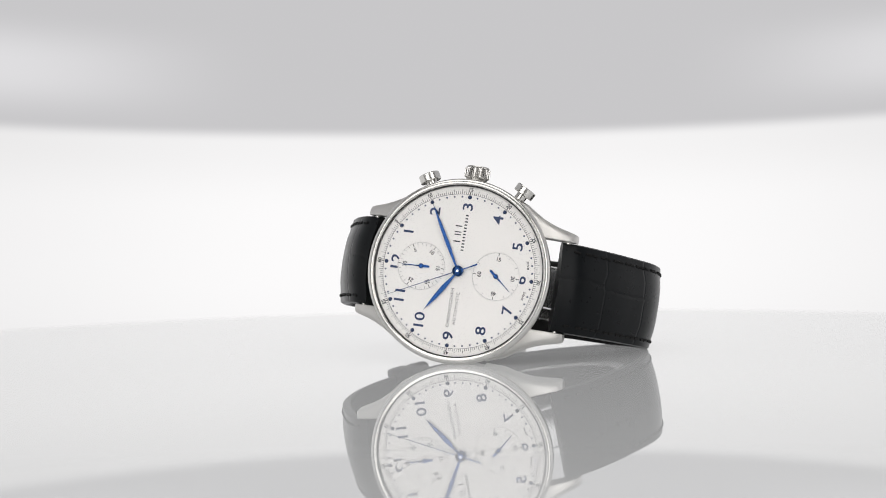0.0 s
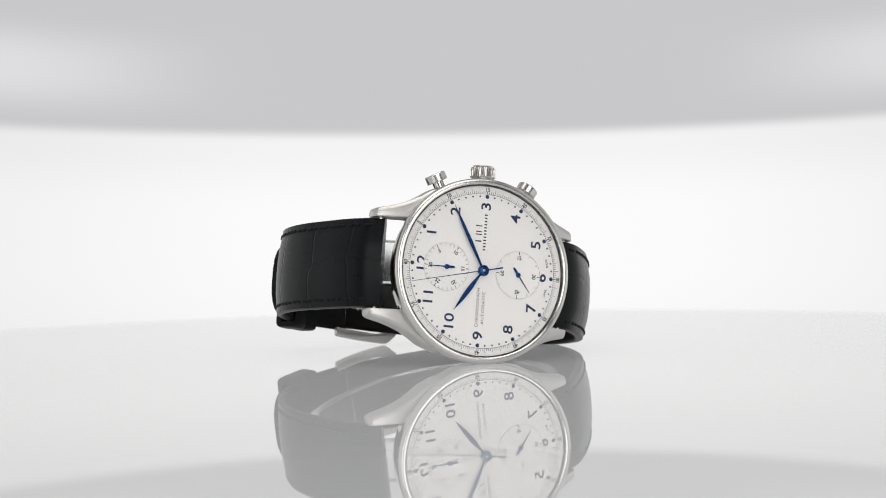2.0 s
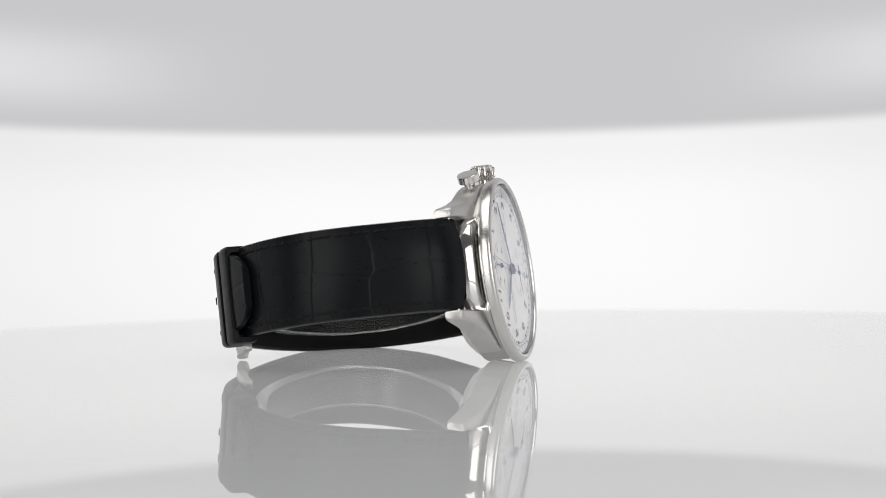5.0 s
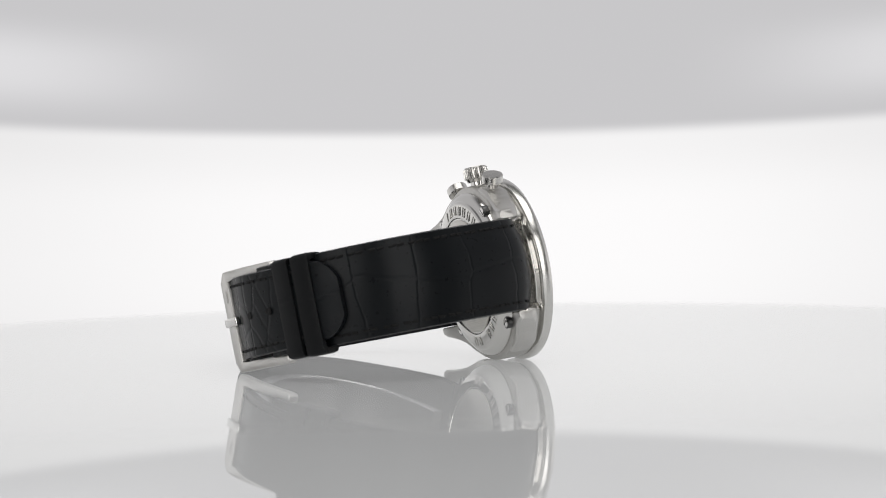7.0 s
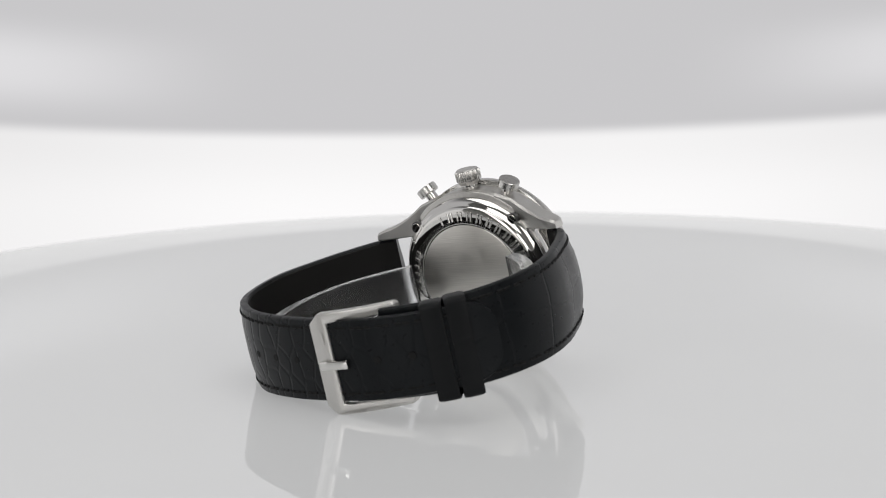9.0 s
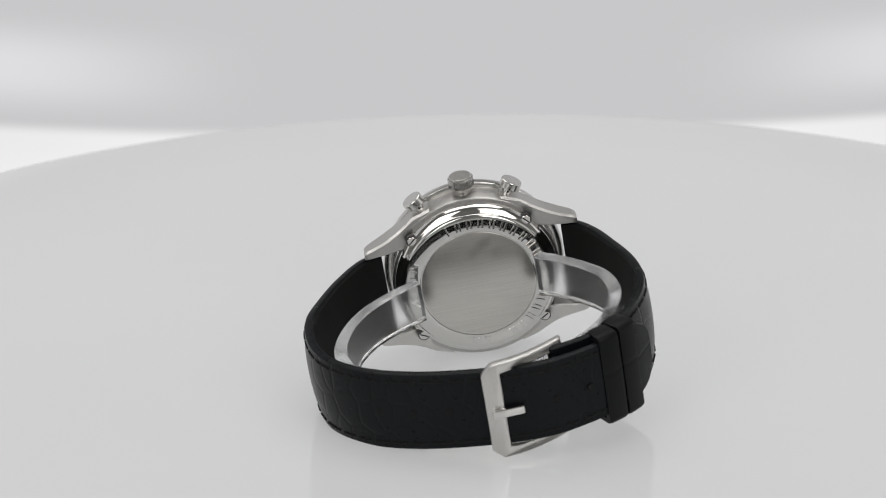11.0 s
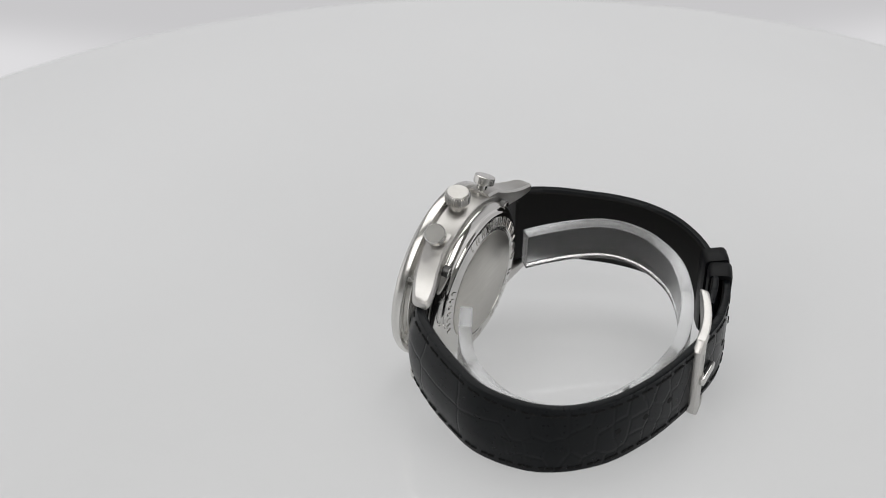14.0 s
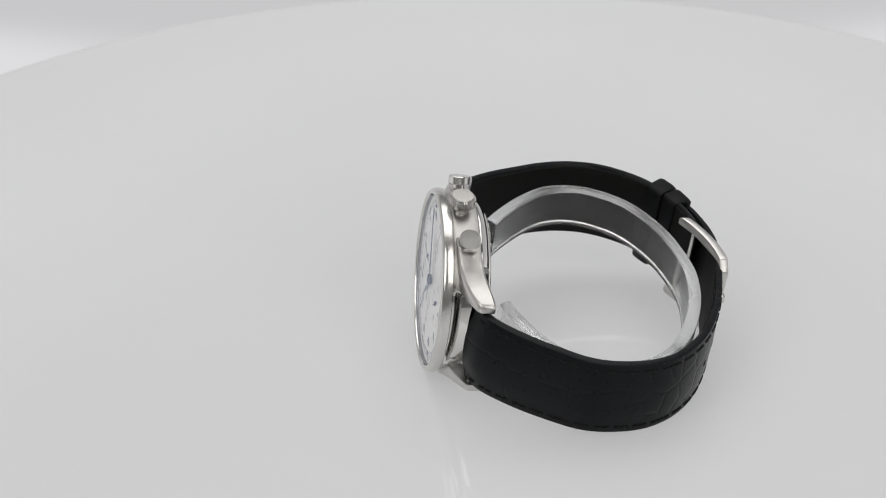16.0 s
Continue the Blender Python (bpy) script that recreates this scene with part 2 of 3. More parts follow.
def frames_along(path):
    out = []
    for i, q in enumerate(path):
        t = (path[min(i + 1, len(path) - 1)] - path[max(i - 1, 0)]).normalized()
        out.append((q, t, Vector((t.y, -t.x))))
    return out


def band(path, outward, width, thick, shape, flip=1):
    """Sweep a cross-section along a path in the watch's y-z plane. width(u), thick(u) in mm; shape: (across -1..1, depth 0..1) loop."""
    bm = bmesh.new()
    fr = frames_along(path)
    rings = []
    for i, (q, t, nrm) in enumerate(fr):
        u = i / (len(fr) - 1)
        nrm = nrm * outward
        w, th = width(u) / 2, thick(u)
        ring = []
        for a, d in shape(u):
            c = q + nrm * (d * th)
            ring.append(bm.verts.new((a * w * MM, c.x * MM, c.y * MM)))
        rings.append(ring)
    k = len(rings[0])
    for a, c in zip(rings, rings[1:]):
        for i in range(k):
            j = (i + 1) % k
            bm.faces.new((a[i], a[j], c[j], c[i]))
    bm.faces.new(rings[0][::-1])
    bm.faces.new(rings[-1])
    bmesh.ops.recalc_face_normals(bm, faces=bm.faces)
    return bm


def lettering(body, size, m, depth=0.03, weight=0.0, name="text", spacing=1.0):
    """A bmesh of words in the built-in font, size in mm, centred at the pose m."""
    cu = bpy.data.curves.new(name, "FONT")
    cu.body, cu.size, cu.align_x, cu.align_y = body, size, "CENTER", "CENTER"
    cu.extrude, cu.offset, cu.resolution_u, cu.space_character = depth, weight, 3, spacing
    ob = bpy.data.objects.new(name, cu)
    scene.collection.objects.link(ob)
    me = bpy.data.meshes.new_from_object(ob.evaluated_get(bpy.context.evaluated_depsgraph_get()))
    bm = bmesh.new()
    bm.from_mesh(me)
    bpy.data.meshes.remove(me)
    bpy.data.objects.remove(ob)
    bpy.data.curves.remove(cu)
    bmesh.ops.transform(bm, matrix=m @ Matrix.Scale(MM, 4), verts=bm.verts)
    return bm


def around(r, deg, z=0.0, spin=0.0):
    """Pose in mm on the dial at a radius and a clock angle; spin turns it on the spot."""
    a = radians(deg)
    return Matrix.Translation(Vector((r * math.sin(a), r * math.cos(a), z)) * MM) @ Matrix.Rotation(-radians(spin), 4, "Z")


def merge(target, bm):
    me = bpy.data.meshes.new("joined")
    bm.to_mesh(me)
    bm.free()
    target.from_mesh(me)
    bpy.data.meshes.remove(me)


# ---------------------------------------------------------------- the studio
def curved_panel(name, radius, thick, low, high, mat, label):
    """A wall bent round the plate, open to the lens; low and high give its edges in mm by the sine of the angle."""
    bm = bmesh.new()
    rows = []
    for i in range(73):
        a = radians(-25 + 230 * i / 72)
        s = math.sin(a)
        col = []
        for r, z in ((radius, low(s)), (radius + thick, low(s)), (radius + thick, high(s)), (radius, high(s))):
            col.append(bm.verts.new((r * MM * math.cos(a), r * MM * math.sin(a), z * MM)))
        rows.append(col)
    for a, c in zip(rows, rows[1:]):
        for i in range(4):
            j = (i + 1) % 4
            bm.faces.new((a[i], a[j], c[j], c[i]))
    bm.faces.new(rows[0])
    bm.faces.new(rows[-1][::-1])
    bmesh.ops.recalc_face_normals(bm, faces=bm.faces)
    return tagged(part(name, bm, mat), label, "backdrop", kind="structure")


curved_panel("backdrop", 268, 3, lambda s: -230, lambda s: 420, CLOTH, "cloth backdrop with a white and pale grey glow painted in")

ROOM = [("wall_north", (0, 1.65, 0.4), (3.4, 0.1, 2.4)), ("wall_south", (0, -1.65, 0.4), (3.4, 0.1, 2.4)),
        ("wall_east", (1.65, 0, 0.4), (0.1, 3.2, 2.4)), ("wall_west", (-1.65, 0, 0.4), (0.1, 3.2, 2.4)),
        ("floor", (0, 0, -0.85), (3.4, 3.4, 0.1)), ("ceiling", (0, 0, 1.65), (3.4, 3.4, 0.1))]
for name, at, size in ROOM:
    tagged(part(name, box(*size, m=Matrix.Translation(at)), STUDIO_GREY, smooth=False), "plain grey studio " + name.split("_")[0], "studio", kind="structure")


# ---------------------------------------------------------------- turntable
def photo_plate():
    thing = new("photo_plate")
    tagged(thing, "white glossy acrylic plate with a round back edge", "display plate")
    radii = [0, 40, 80, 120, 150, 160, 164, 168, 172, 176, 180, 184, 188, 191, 194, 197, 199.5, 201, 201.8, 202]
    fall = [0.0 if r < 160 else -0.001 * (r - 160) ** 2 for r in radii]
    fall[-3:] = [fall[-3] - 0.1, fall[-2] - 0.5, fall[-1] - 1.4]
    stations = [(math.cos(math.pi * i / 128), math.sin(math.pi * i / 128)) for i in range(129)]
    bm = bmesh.new()
    rows = []
    for r, z in zip(radii[1:], fall[1:]):
        # straight flanks run forward from the round back edge
        row = [bm.verts.new((r * MM, -330 * MM, z * MM))] + [bm.verts.new((r * c * MM, r * q * MM, z * MM)) for c, q in stations] + [bm.verts.new((-r * MM, -330 * MM, z * MM))]
        rows.append(row)
    for a, c in zip(rows, rows[1:]):
        for i in range(len(a) - 1):
            bm.faces.new((a[i], c[i], c[i + 1], a[i + 1]))
    bm.faces.new(rows[0])
    low = [bm.verts.new((v.co.x * 0.995, v.co.y * 0.995, -9 * MM)) for v in rows[-1]]
    for i in range(len(low) - 1):
        bm.faces.new((rows[-1][i], low[i], low[i + 1], rows[-1][i + 1]))
    bm.faces.new(low[::-1])
    front = [row[0] for row in rows] + [low[0], low[-1]] + [row[-1] for row in rows[::-1]]
    bm.faces.new(front[::-1])
    bmesh.ops.recalc_face_normals(bm, faces=bm.faces)
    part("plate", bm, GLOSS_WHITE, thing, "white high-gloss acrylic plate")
    part("hub", lathe([(0, -9.2), (28, -9.2), (28, -30), (24, -32), (0, -32)], 48), PLATE_EDGE, thing)
    return thing


stand = tagged(part("stand", lathe([(0, -120), (60, -120), (62, -122), (62, -700), (110, -710), (110, -799), (0, -799)], 48), STUDIO_GREY),
               "plain grey stand under the plate", "stand")


# ---------------------------------------------------------------- wristwatch
def lug_mesh(sx, sy):
    """One lug as a loft along y: outer flank curved in, top falling towards the tip."""
    ys = [8, 10, 12, 14, 16, 18, 20, 21.5, 22.7, 23.4, 23.8]
    xo = np.interp(ys, [8, 12, 14, 16, 18, 20, 21.9, 23.3, 23.8], [18.5, 17.1, 15.7, 14.5, 13.6, 12.9, 12.45, 12.1, 11.7])
    zt = np.interp(ys, [8, 12, 14, 16, 18, 20, 21.9, 23.3, 23.8], [-1.9, -2.1, -2.4, -2.8, -3.4, -4.2, -5.2, -6.0, -6.8])
    zb = np.interp(ys, [8, 12, 16, 20, 23.0, 23.8], [-7.3, -7.4, -8.2, -9.4, -10.0, -9.8])
    bm = bmesh.new()
    rings = []
    for y, x, a, c in zip(ys, xo, zt, zb):
        e = min(0.45, (a - c) * 0.2)
        loop = [(10.15, a - 0.2), (10.35, a), (x - 1.1, a), (x - 0.35, a - e * 0.6), (x, a - e * 1.6), (x, c + 0.5), (x - 0.5, c), (10.4, c), (10.15, c + 0.3)]
        rings.append([bm.verts.new((sx * px * MM, sy * y * MM, pz * MM)) for px, pz in loop])
    for a, c in zip(rings, rings[1:]):
        for i in range(len(a)):
            j = (i + 1) % len(a)
            bm.faces.new((a[i], a[j], c[j], c[i]))
    bm.faces.new(rings[0])
    bm.faces.new(rings[-1])
    bmesh.ops.recalc_face_normals(bm, faces=bm.faces)
    return bm


def radial(deg, z):
    """Pose whose z axis points out of the case at a clock angle."""
    a = radians(deg)
    out = Vector((math.sin(a), math.cos(a), 0))
    return Matrix.Translation((0, 0, z * MM)) @ out.to_track_quat("Z", "Y").to_matrix().to_4x4()


def crown_mesh():
    bm = bmesh.new()
    teeth = 32
    prof = [(20.4, 0.9), (21.0, 1.0), (21.3, 1.12), (23.2, 1.12), (23.55, 1.0)]
    rings = []
    n = teeth * 4
    for z, k in prof:
        ring = []
        for i in range(n):
            tooth = (1.0, 1.0, 0.9, 0.9)[i % 4] if 21.0 < z < 23.4 else 0.96
            r = 2.55 * k * tooth
            a = 2 * math.pi * i / n
            ring.append(bm.verts.new((r * MM * math.cos(a), r * MM * math.sin(a), z * MM)))
        rings.append(ring)
    for a, c in zip(rings, rings[1:]):
        for i in range(n):
            j = (i + 1) % n
            bm.faces.new((a[i], a[j], c[j], c[i]))
    bm.faces.new(rings[0][::-1])
    bm.faces.new(rings[-1])
    bmesh.ops.transform(bm, matrix=radial(90, -3.7), verts=bm.verts)
    return bm


def pointer_mesh(outline, z0, z1, deg=0):
    return prism(outline, z0, z1, 0.03, Matrix.Rotation(-radians(deg), 4, "Z"), 1)


def disc_mesh(r, z0, z1, m=None, segs=20):
    return lathe([(0, z1), (r, z1), (r, z0), (0, z0)], segs, m=m)


def raised_mark(back, deg, x, w, h):
    """An upright bar standing on the sloped ring of the case back."""
    m = around(14.75, deg, -10.55) @ Matrix.Rotation(-radians(deg), 4, "Z") @ Matrix.Rotation(radians(8.4), 4, "X") @ Matrix.Translation((x * MM, 0, 0))
    part("raised_mark", box(w * MM, h * MM, 0.34 * MM, 0.06 * MM, 1, m), SOFT_POLISH, back)


def wristwatch():
    thing = new("wristwatch")
    tagged(thing, "steel chronograph wristwatch, white dial, black leather strap, lying on side", "watch")

    # case: brushed middle, polished back
    case = part("case", lathe([(18.9, -1.0), (19.3, -1.5), (19.55, -1.9), (19.6, -2.2), (19.6, -2.65), (19.6, -2.7), (19.6, -7.0), (19.45, -7.35), (19.2, -7.5), (0, -7.5), (0, -1.0)], 160), BRUSHED, thing, "brushed steel case middle")
    # hollowed flanks between the lugs, polished
    case.data.materials.append(POLISHED)
    for v in case.data.vertices:
        r = math.hypot(v.co.x, v.co.y)
        if abs(v.co.x) < 10.2 * MM and r > 18.85 * MM and v.co.z < -1.2 * MM:
            k = (17.4 if v.co.z > -2.68 * MM else 18.85) * MM / r
            v.co.x, v.co.y = v.co.x * k, v.co.y * k
    for f in case.data.polygons:
        if abs(f.center.x) < 10.0 * MM and math.hypot(f.center.x, f.center.y) > 17 * MM:
            f.material_index = 1
    for sx in (1, -1):
        for sy in (1, -1):
            part("lug", lug_mesh(sx, sy), SATIN, case, "curved brushed steel lug")
    back = part("case_back", lathe([(18.2, -7.4), (18.35, -7.6), (18.4, -7.9), (18.3, -8.2), (18.1, -8.6), (17.75, -9.05), (17.3, -9.4), (16.9, -9.6), (16.75, -9.75), (16.65, -10.0), (16.4, -10.22),
                                    (15.9, -10.35), (13.2, -10.75), (13.05, -10.7), (12.95, -10.55), (12.8, -10.55), (0, -10.55), (0, -7.4)], 160), POLISHED, thing, "polished steel case back")
    part("centre_disc", lathe([(0, -10.5), (12.7, -10.5), (12.7, -10.72), (12.6, -10.78), (0, -10.78)], 128), BACK_STEEL, back, "brushed round steel centre")
    for deg in (45.5, 136, 219, 319):
        m = around(18.0, deg)
        # darkened disc paints the shade of a recess that is not cut
        part("screw_recess_shade", lathe([(0, -9.2), (1.35, -9.2), (1.35, -8.0), (0, -8.0)], 20, m=m), RECESS_SHADE_STEEL, back)
        screw = part("screw", lathe([(0, -9.42), (0.95, -9.42), (1.08, -9.32), (1.08, -8.8), (0, -8.8)], 20, m=m), POLISHED, back, "small slotted steel screw")
        # black strip laid on the head paints the shade inside its slot
        part("slot_shade", box(1.8 * MM, 0.28 * MM, 0.1 * MM, m=m @ Matrix.Translation((0, 0, -9.4 * MM)) @ Matrix.Rotation(radians(deg * 3), 4, "Z")), GASKET_SLOT_BLACK, screw)
    # raised marks round the back: plain bars in place of the maker's words and the number
    narrow = (0, 10)
    for i in range(13):
        for x in ((0,) if i in narrow else (-0.45, 0.45)):
            raised_mark(back, 110 - 10 * i, x, 0.42, 2.1)
    for i in range(5):
        for x in (-0.45, 0.45):
            raised_mark(back, -26 - 10 * i, x, 0.42, 2.0)
    for i in range(2):
        for x in (-0.45, 0.45):
            raised_mark(back, -90 - 10 * i, x, 0.42, 2.0)
    for i in range(7):
        raised_mark(back, 152 + 6.6 * i, 0, 0.75, 1.25)

    # bezel, gasket and crystal
    part("bezel", lathe([(19.0, 0.6), (19.15, 0.95), (19.4, 1.12), (19.8, 1.1), (20.15, 0.9), (20.4, 0.5), (20.5, 0.0), (20.5, -0.8), (20.42, -1.25), (20.0, -1.5), (19.0, -1.5), (18.85, 0.0)], 192, True), SOFT_POLISH, thing, "polished steel bezel ring")
    part("gasket", lathe([(18.85, -0.1), (18.85, 0.62), (19.05, 0.66), (19.1, -0.1)], 160, True), GASKET_SLOT_BLACK, thing)
    glass = part("crystal", lathe([(0, 2.0), (6, 1.92), (12, 1.65), (16, 1.28), (18.2, 0.98), (18.8, 0.82), (18.8, 0.5), (18.2, 0.55), (16, 0.85), (12, 1.2), (6, 1.42), (0, 1.5)], 128), CRYSTAL, thing, "clear slightly domed sapphire crystal")
    glass.visible_shadow = False

    # crown and push-pieces
    crown = part("crown", crown_mesh(), CROWN_STEEL, thing, "fluted steel crown")
    part("crown_cap", lathe([(0, 23.8), (2.3, 23.77), (2.45, 23.6), (2.45, 23.45), (0, 23.4)], 40, m=radial(90, -3.7)), BRUSHED, crown)
    part("crown_stem", lathe([(0, 19.0), (1.7, 19.0), (1.7, 20.6), (0, 20.6)], 32, m=radial(90, -3.7)), POLISHED, crown)
    for deg in (61.7, 119.3):
        push = part("push_piece", lathe([(0, 23.6), (2.2, 23.57), (2.36, 23.4), (2.36, 23.2), (2.35, 21.9), (2.25, 21.75), (0, 21.75)], 40, m=radial(deg, -4.5)), SOFT_POLISH, thing, "mushroom steel push-piece")
        part("stem", lathe([(0, 18.8), (1.6, 18.8), (1.6, 19.9), (1.25, 20.0), (1.25, 21.8), (0, 21.8)], 32, m=radial(deg, -4.5)), POLISHED, push)

    # dial
    dial = part("dial", lathe([(0, 0), (2.9, 0), (18.8, 0), (18.8, -0.4), (0, -0.4)], 128), DIAL, thing, "silver-white dial with blue numerals")
    numeral_size = 3.2
    wide = Matrix.Diagonal((1.25, 1, 1, 1))
    reach = {12: 14.2, 6: 14.2, 10: 13.9, 11: 14.1, 7: 14.15, 8: 14.15}
    for h in range(1, 13):
        part("hour_numeral", lettering(str(h), numeral_size, around(reach.get(h, 14.35), h * 30, 0.032) @ wide, 0.03, 0.04), NUMERAL_INK, dial)
        part("hour_dot", lathe([(0, 0.28), (0.25, 0.24), (0.45, 0.02), (0, 0.01)], 16, m=around(16.5, h * 30)), NUMERAL_INK, dial)
        part("minute_numeral", lettering(str(h * 5), 1.15, around(18.05, h * 30, 0.012, h * 30), 0.004, 0.03), PRINT_INK, dial)
    dots = bmesh.new()
    ticks = bmesh.new()
    for k in range(60):
        if k % 5:
            merge(dots, disc_mesh(0.2, 0.004, 0.1, around(16.5, k * 6), 10))
    for k in range(240):
        length = 0.95 if k % 4 == 0 else 0.55
        if k % 20 == 0:
            length = 0.55
        r = 17.15 + length / 2
        merge(ticks, box((0.2 if k % 20 == 0 else 0.09) * MM, length * MM, 0.008 * MM, m=around(r, k * 1.5, 0.008, k * 1.5)))
    merge(ticks, lathe([(17.05, 0.01), (17.13, 0.01), (17.13, 0.004), (17.05, 0.004)], 128, True))
    part("minute_dots", dots, NUMERAL_INK, dial)
    part("minute_track", ticks, PRINT_INK, dial, "fine printed minute track")
    part("word_line", lettering("CHRONOGRAPH", 1.05, Matrix.Translation(Vector((-8.2, 0.6, 0.012)) * MM), 0.004, 0.0, spacing=1.12), PRINT_INK, dial, "printed word CHRONOGRAPH")
    part("word_line", lettering("AUTOMATIC", 1.05, Matrix.Translation(Vector((-8.2, -0.75, 0.012)) * MM), 0.004, 0.0, spacing=1.28), PRINT_INK, dial, "printed word AUTOMATIC")
    # the maker's mark and name as plain shapes
    for x, w in ((6.5, 0.28), (8.0, 0.22), (8.6, 0.22), (9.9, 0.25)):
        part("maker_mark", box(w * MM, 1.5 * MM, 0.012 * MM, m=Matrix.Translation(Vector((x, 1.45, 0.01)) * MM)), PRINT_INK, dial)
    for i in range(12):
        part("maker_bar", box(0.3 * MM, 0.62 * MM, 0.012 * MM, m=Matrix.Translation(Vector((4.7 + 0.7 * i, -0.05, 0.01)) * MM)), PRINT_INK, dial)
    for word, deg in (("SWISS", 192.5), ("MADE", 167.5)):
        part("foot_print", lettering(word, 0.72, around(15.6, deg, 0.012, deg + 180), 0.004, 0.01), PRINT_INK, dial)

    # two counters sunk into the dial
    for cy, steps, words in ((8.5, 30, ["5", "10", "15", "20", "25", "30"]), (-8.5, 12, ["15", "30", "45", "60"])):
        at = Matrix.Translation((0, cy * MM, 0))
        counter = part("counter", lathe([(0, 0.07), (5.25, 0.07), (5.35, 0.085), (5.42, 0.004), (0, 0.004)], 72, m=at), DIAL, dial, "round silver-white counter")
        marks = bmesh.new()
        for k in range(steps):
            big = k % (steps // len(words)) == 0
            merge(marks, box((0.16 if big else 0.08) * MM, (0.75 if big else 0.5) * MM, 0.006 * MM, m=at @ around(4.85, k * 360 / steps, 0.084, k * 360 / steps)))
        merge(marks, lathe([(5.21, 0.092), (5.245, 0.092), (5.245, 0.08), (5.21, 0.08)], 72, True, m=at))
        part("counter_scale", marks, PRINT_INK, counter)
        for i, w in enumerate(words):
            a = (i + 1) * 360 / len(words)
            part("counter_numeral", lettering(w, 1.2, at @ around(3.75, a, 0.086, a), 0.004, 0.03), PRINT_INK, counter)
    return thing, dial


def pointers(thing):
    """The blued pointers. Returns the two that run."""
    leaf = lambda n, w: [(-0.28, 0), (-0.22, 1.5), (-w, n * 0.42), (-w * 0.75, n * 0.7), (0, n), (w * 0.75, n * 0.7), (w, n * 0.42), (0.22, 1.5), (0.28, 0)]
    part("hour_pointer", pointer_mesh(leaf(11.4, 0.55), 0.35, 0.5, 304), BLUE_STEEL, thing, "blued steel leaf pointer")
    part("minute_pointer", pointer_mesh(leaf(16.2, 0.43), 0.6, 0.75, 60.5), BLUE_STEEL, thing, "long blued steel leaf pointer")
    part("minute_counter_pointer", pointer_mesh([(-0.22, -1.9), (-0.3, -0.8), (-0.16, 0), (-0.05, 4.4), (0.05, 4.4), (0.16, 0), (0.3, -0.8), (0.22, -1.9)], 0.22, 0.32, 358), BLUE_STEEL, thing).location = (0, 8.5 * MM, 0)
    part("counter_hub", lathe([(0, 0.5), (0.4, 0.48), (0.55, 0.36), (0.55, 0.1), (0, 0.1)], 20), BLUE_STEEL, thing).location = (0, 8.5 * MM, 0)
    sweep = part("seconds_pointer", pointer_mesh([(-0.16, -4.6), (-0.1, 0), (-0.045, 17.2), (0.045, 17.2), (0.1, 0), (0.16, -4.6)], 0.88, 0.96), BLUE_STEEL, thing, "thin blued steel seconds pointer")
    part("centre_hub", lathe([(0, 1.3), (0.3, 1.3), (0.34, 1.2), (0.9, 1.17), (1.2, 1.0), (1.22, 0.3), (0, 0.3)], 32), BLUE_STEEL, sweep)
    part("hub_pin", lathe([(0, 1.36), (0.28, 1.34), (0.3, 1.25), (0, 1.25)], 16), POLISHED, sweep)
    small = part("small_seconds_pointer", pointer_mesh([(-0.22, -1.9), (-0.3, -0.8), (-0.16, 0), (-0.05, 4.6), (0.05, 4.6), (0.16, 0), (0.3, -0.8), (0.22, -1.9)], 0.2, 0.3), BLUE_STEEL, thing)
    small.location = (0, -8.5 * MM, 0)
    part("small_hub", lathe([(0, 0.5), (0.4, 0.48), (0.55, 0.36), (0.55, 0.1), (0, 0.1)], 20), BLUE_STEEL, small)
    return sweep, small


def strap_shape(pad):
    def shape(u):
        p = pad(u)
        side = [(1, 0.12), (1, 0.5 * (1 - p) + 0.25), (0.975, 0.62 * (1 - p) + 0.38 * (1 - p) + 0.0 + p * 0.42), (0.9, 0.98 * (1 - p) + p * 0.52), (0.74, 1 - p * 0.38), (0.5, 1 - p * 0.13), (0.25, 1 - p * 0.03)]
        return side + [(0, 1)] + [(-a, d) for a, d in side[::-1]] + [(-0.965, 0), (-0.5, 0), (0, 0), (0.5, 0), (0.965, 0)]
    return shape


INNER_TWELVE = [(20.25, -7.9), (23.3, -9.9), (26.3, -14.8), (28.9, -21.3), (31.2, -27.92), (32.3, -34.64), (31.7, -41.36), (29.0, -47.98), (25.0, -53.17), (18, -57.9), (10.5, -60.2)]
INNER_SIX = [(-20.25, -7.9), (-24.4, -10.0), (-29.2, -16.0), (-33, -22.5), (-36.3, -29.84), (-36.8, -37.04), (-35.3, -44.24), (-31.5, -50.29), (-25, -55.6), (-16, -59.6), (-6, -62.0), (2, -63.0), (9, -63.1), (16.5, -61.3), (23.2, -57.9), (27.6, -54.32), (30.9, -50.39)]


def stitch_mesh():
    me = bpy.data.meshes.new("stitch")
    bm = box(0.62 * MM, 1.6 * MM, 0.56 * MM, 0.18 * MM, 1)
    bm.to_mesh(me)
    bm.free()
    me.materials.append(THREAD)
    return me


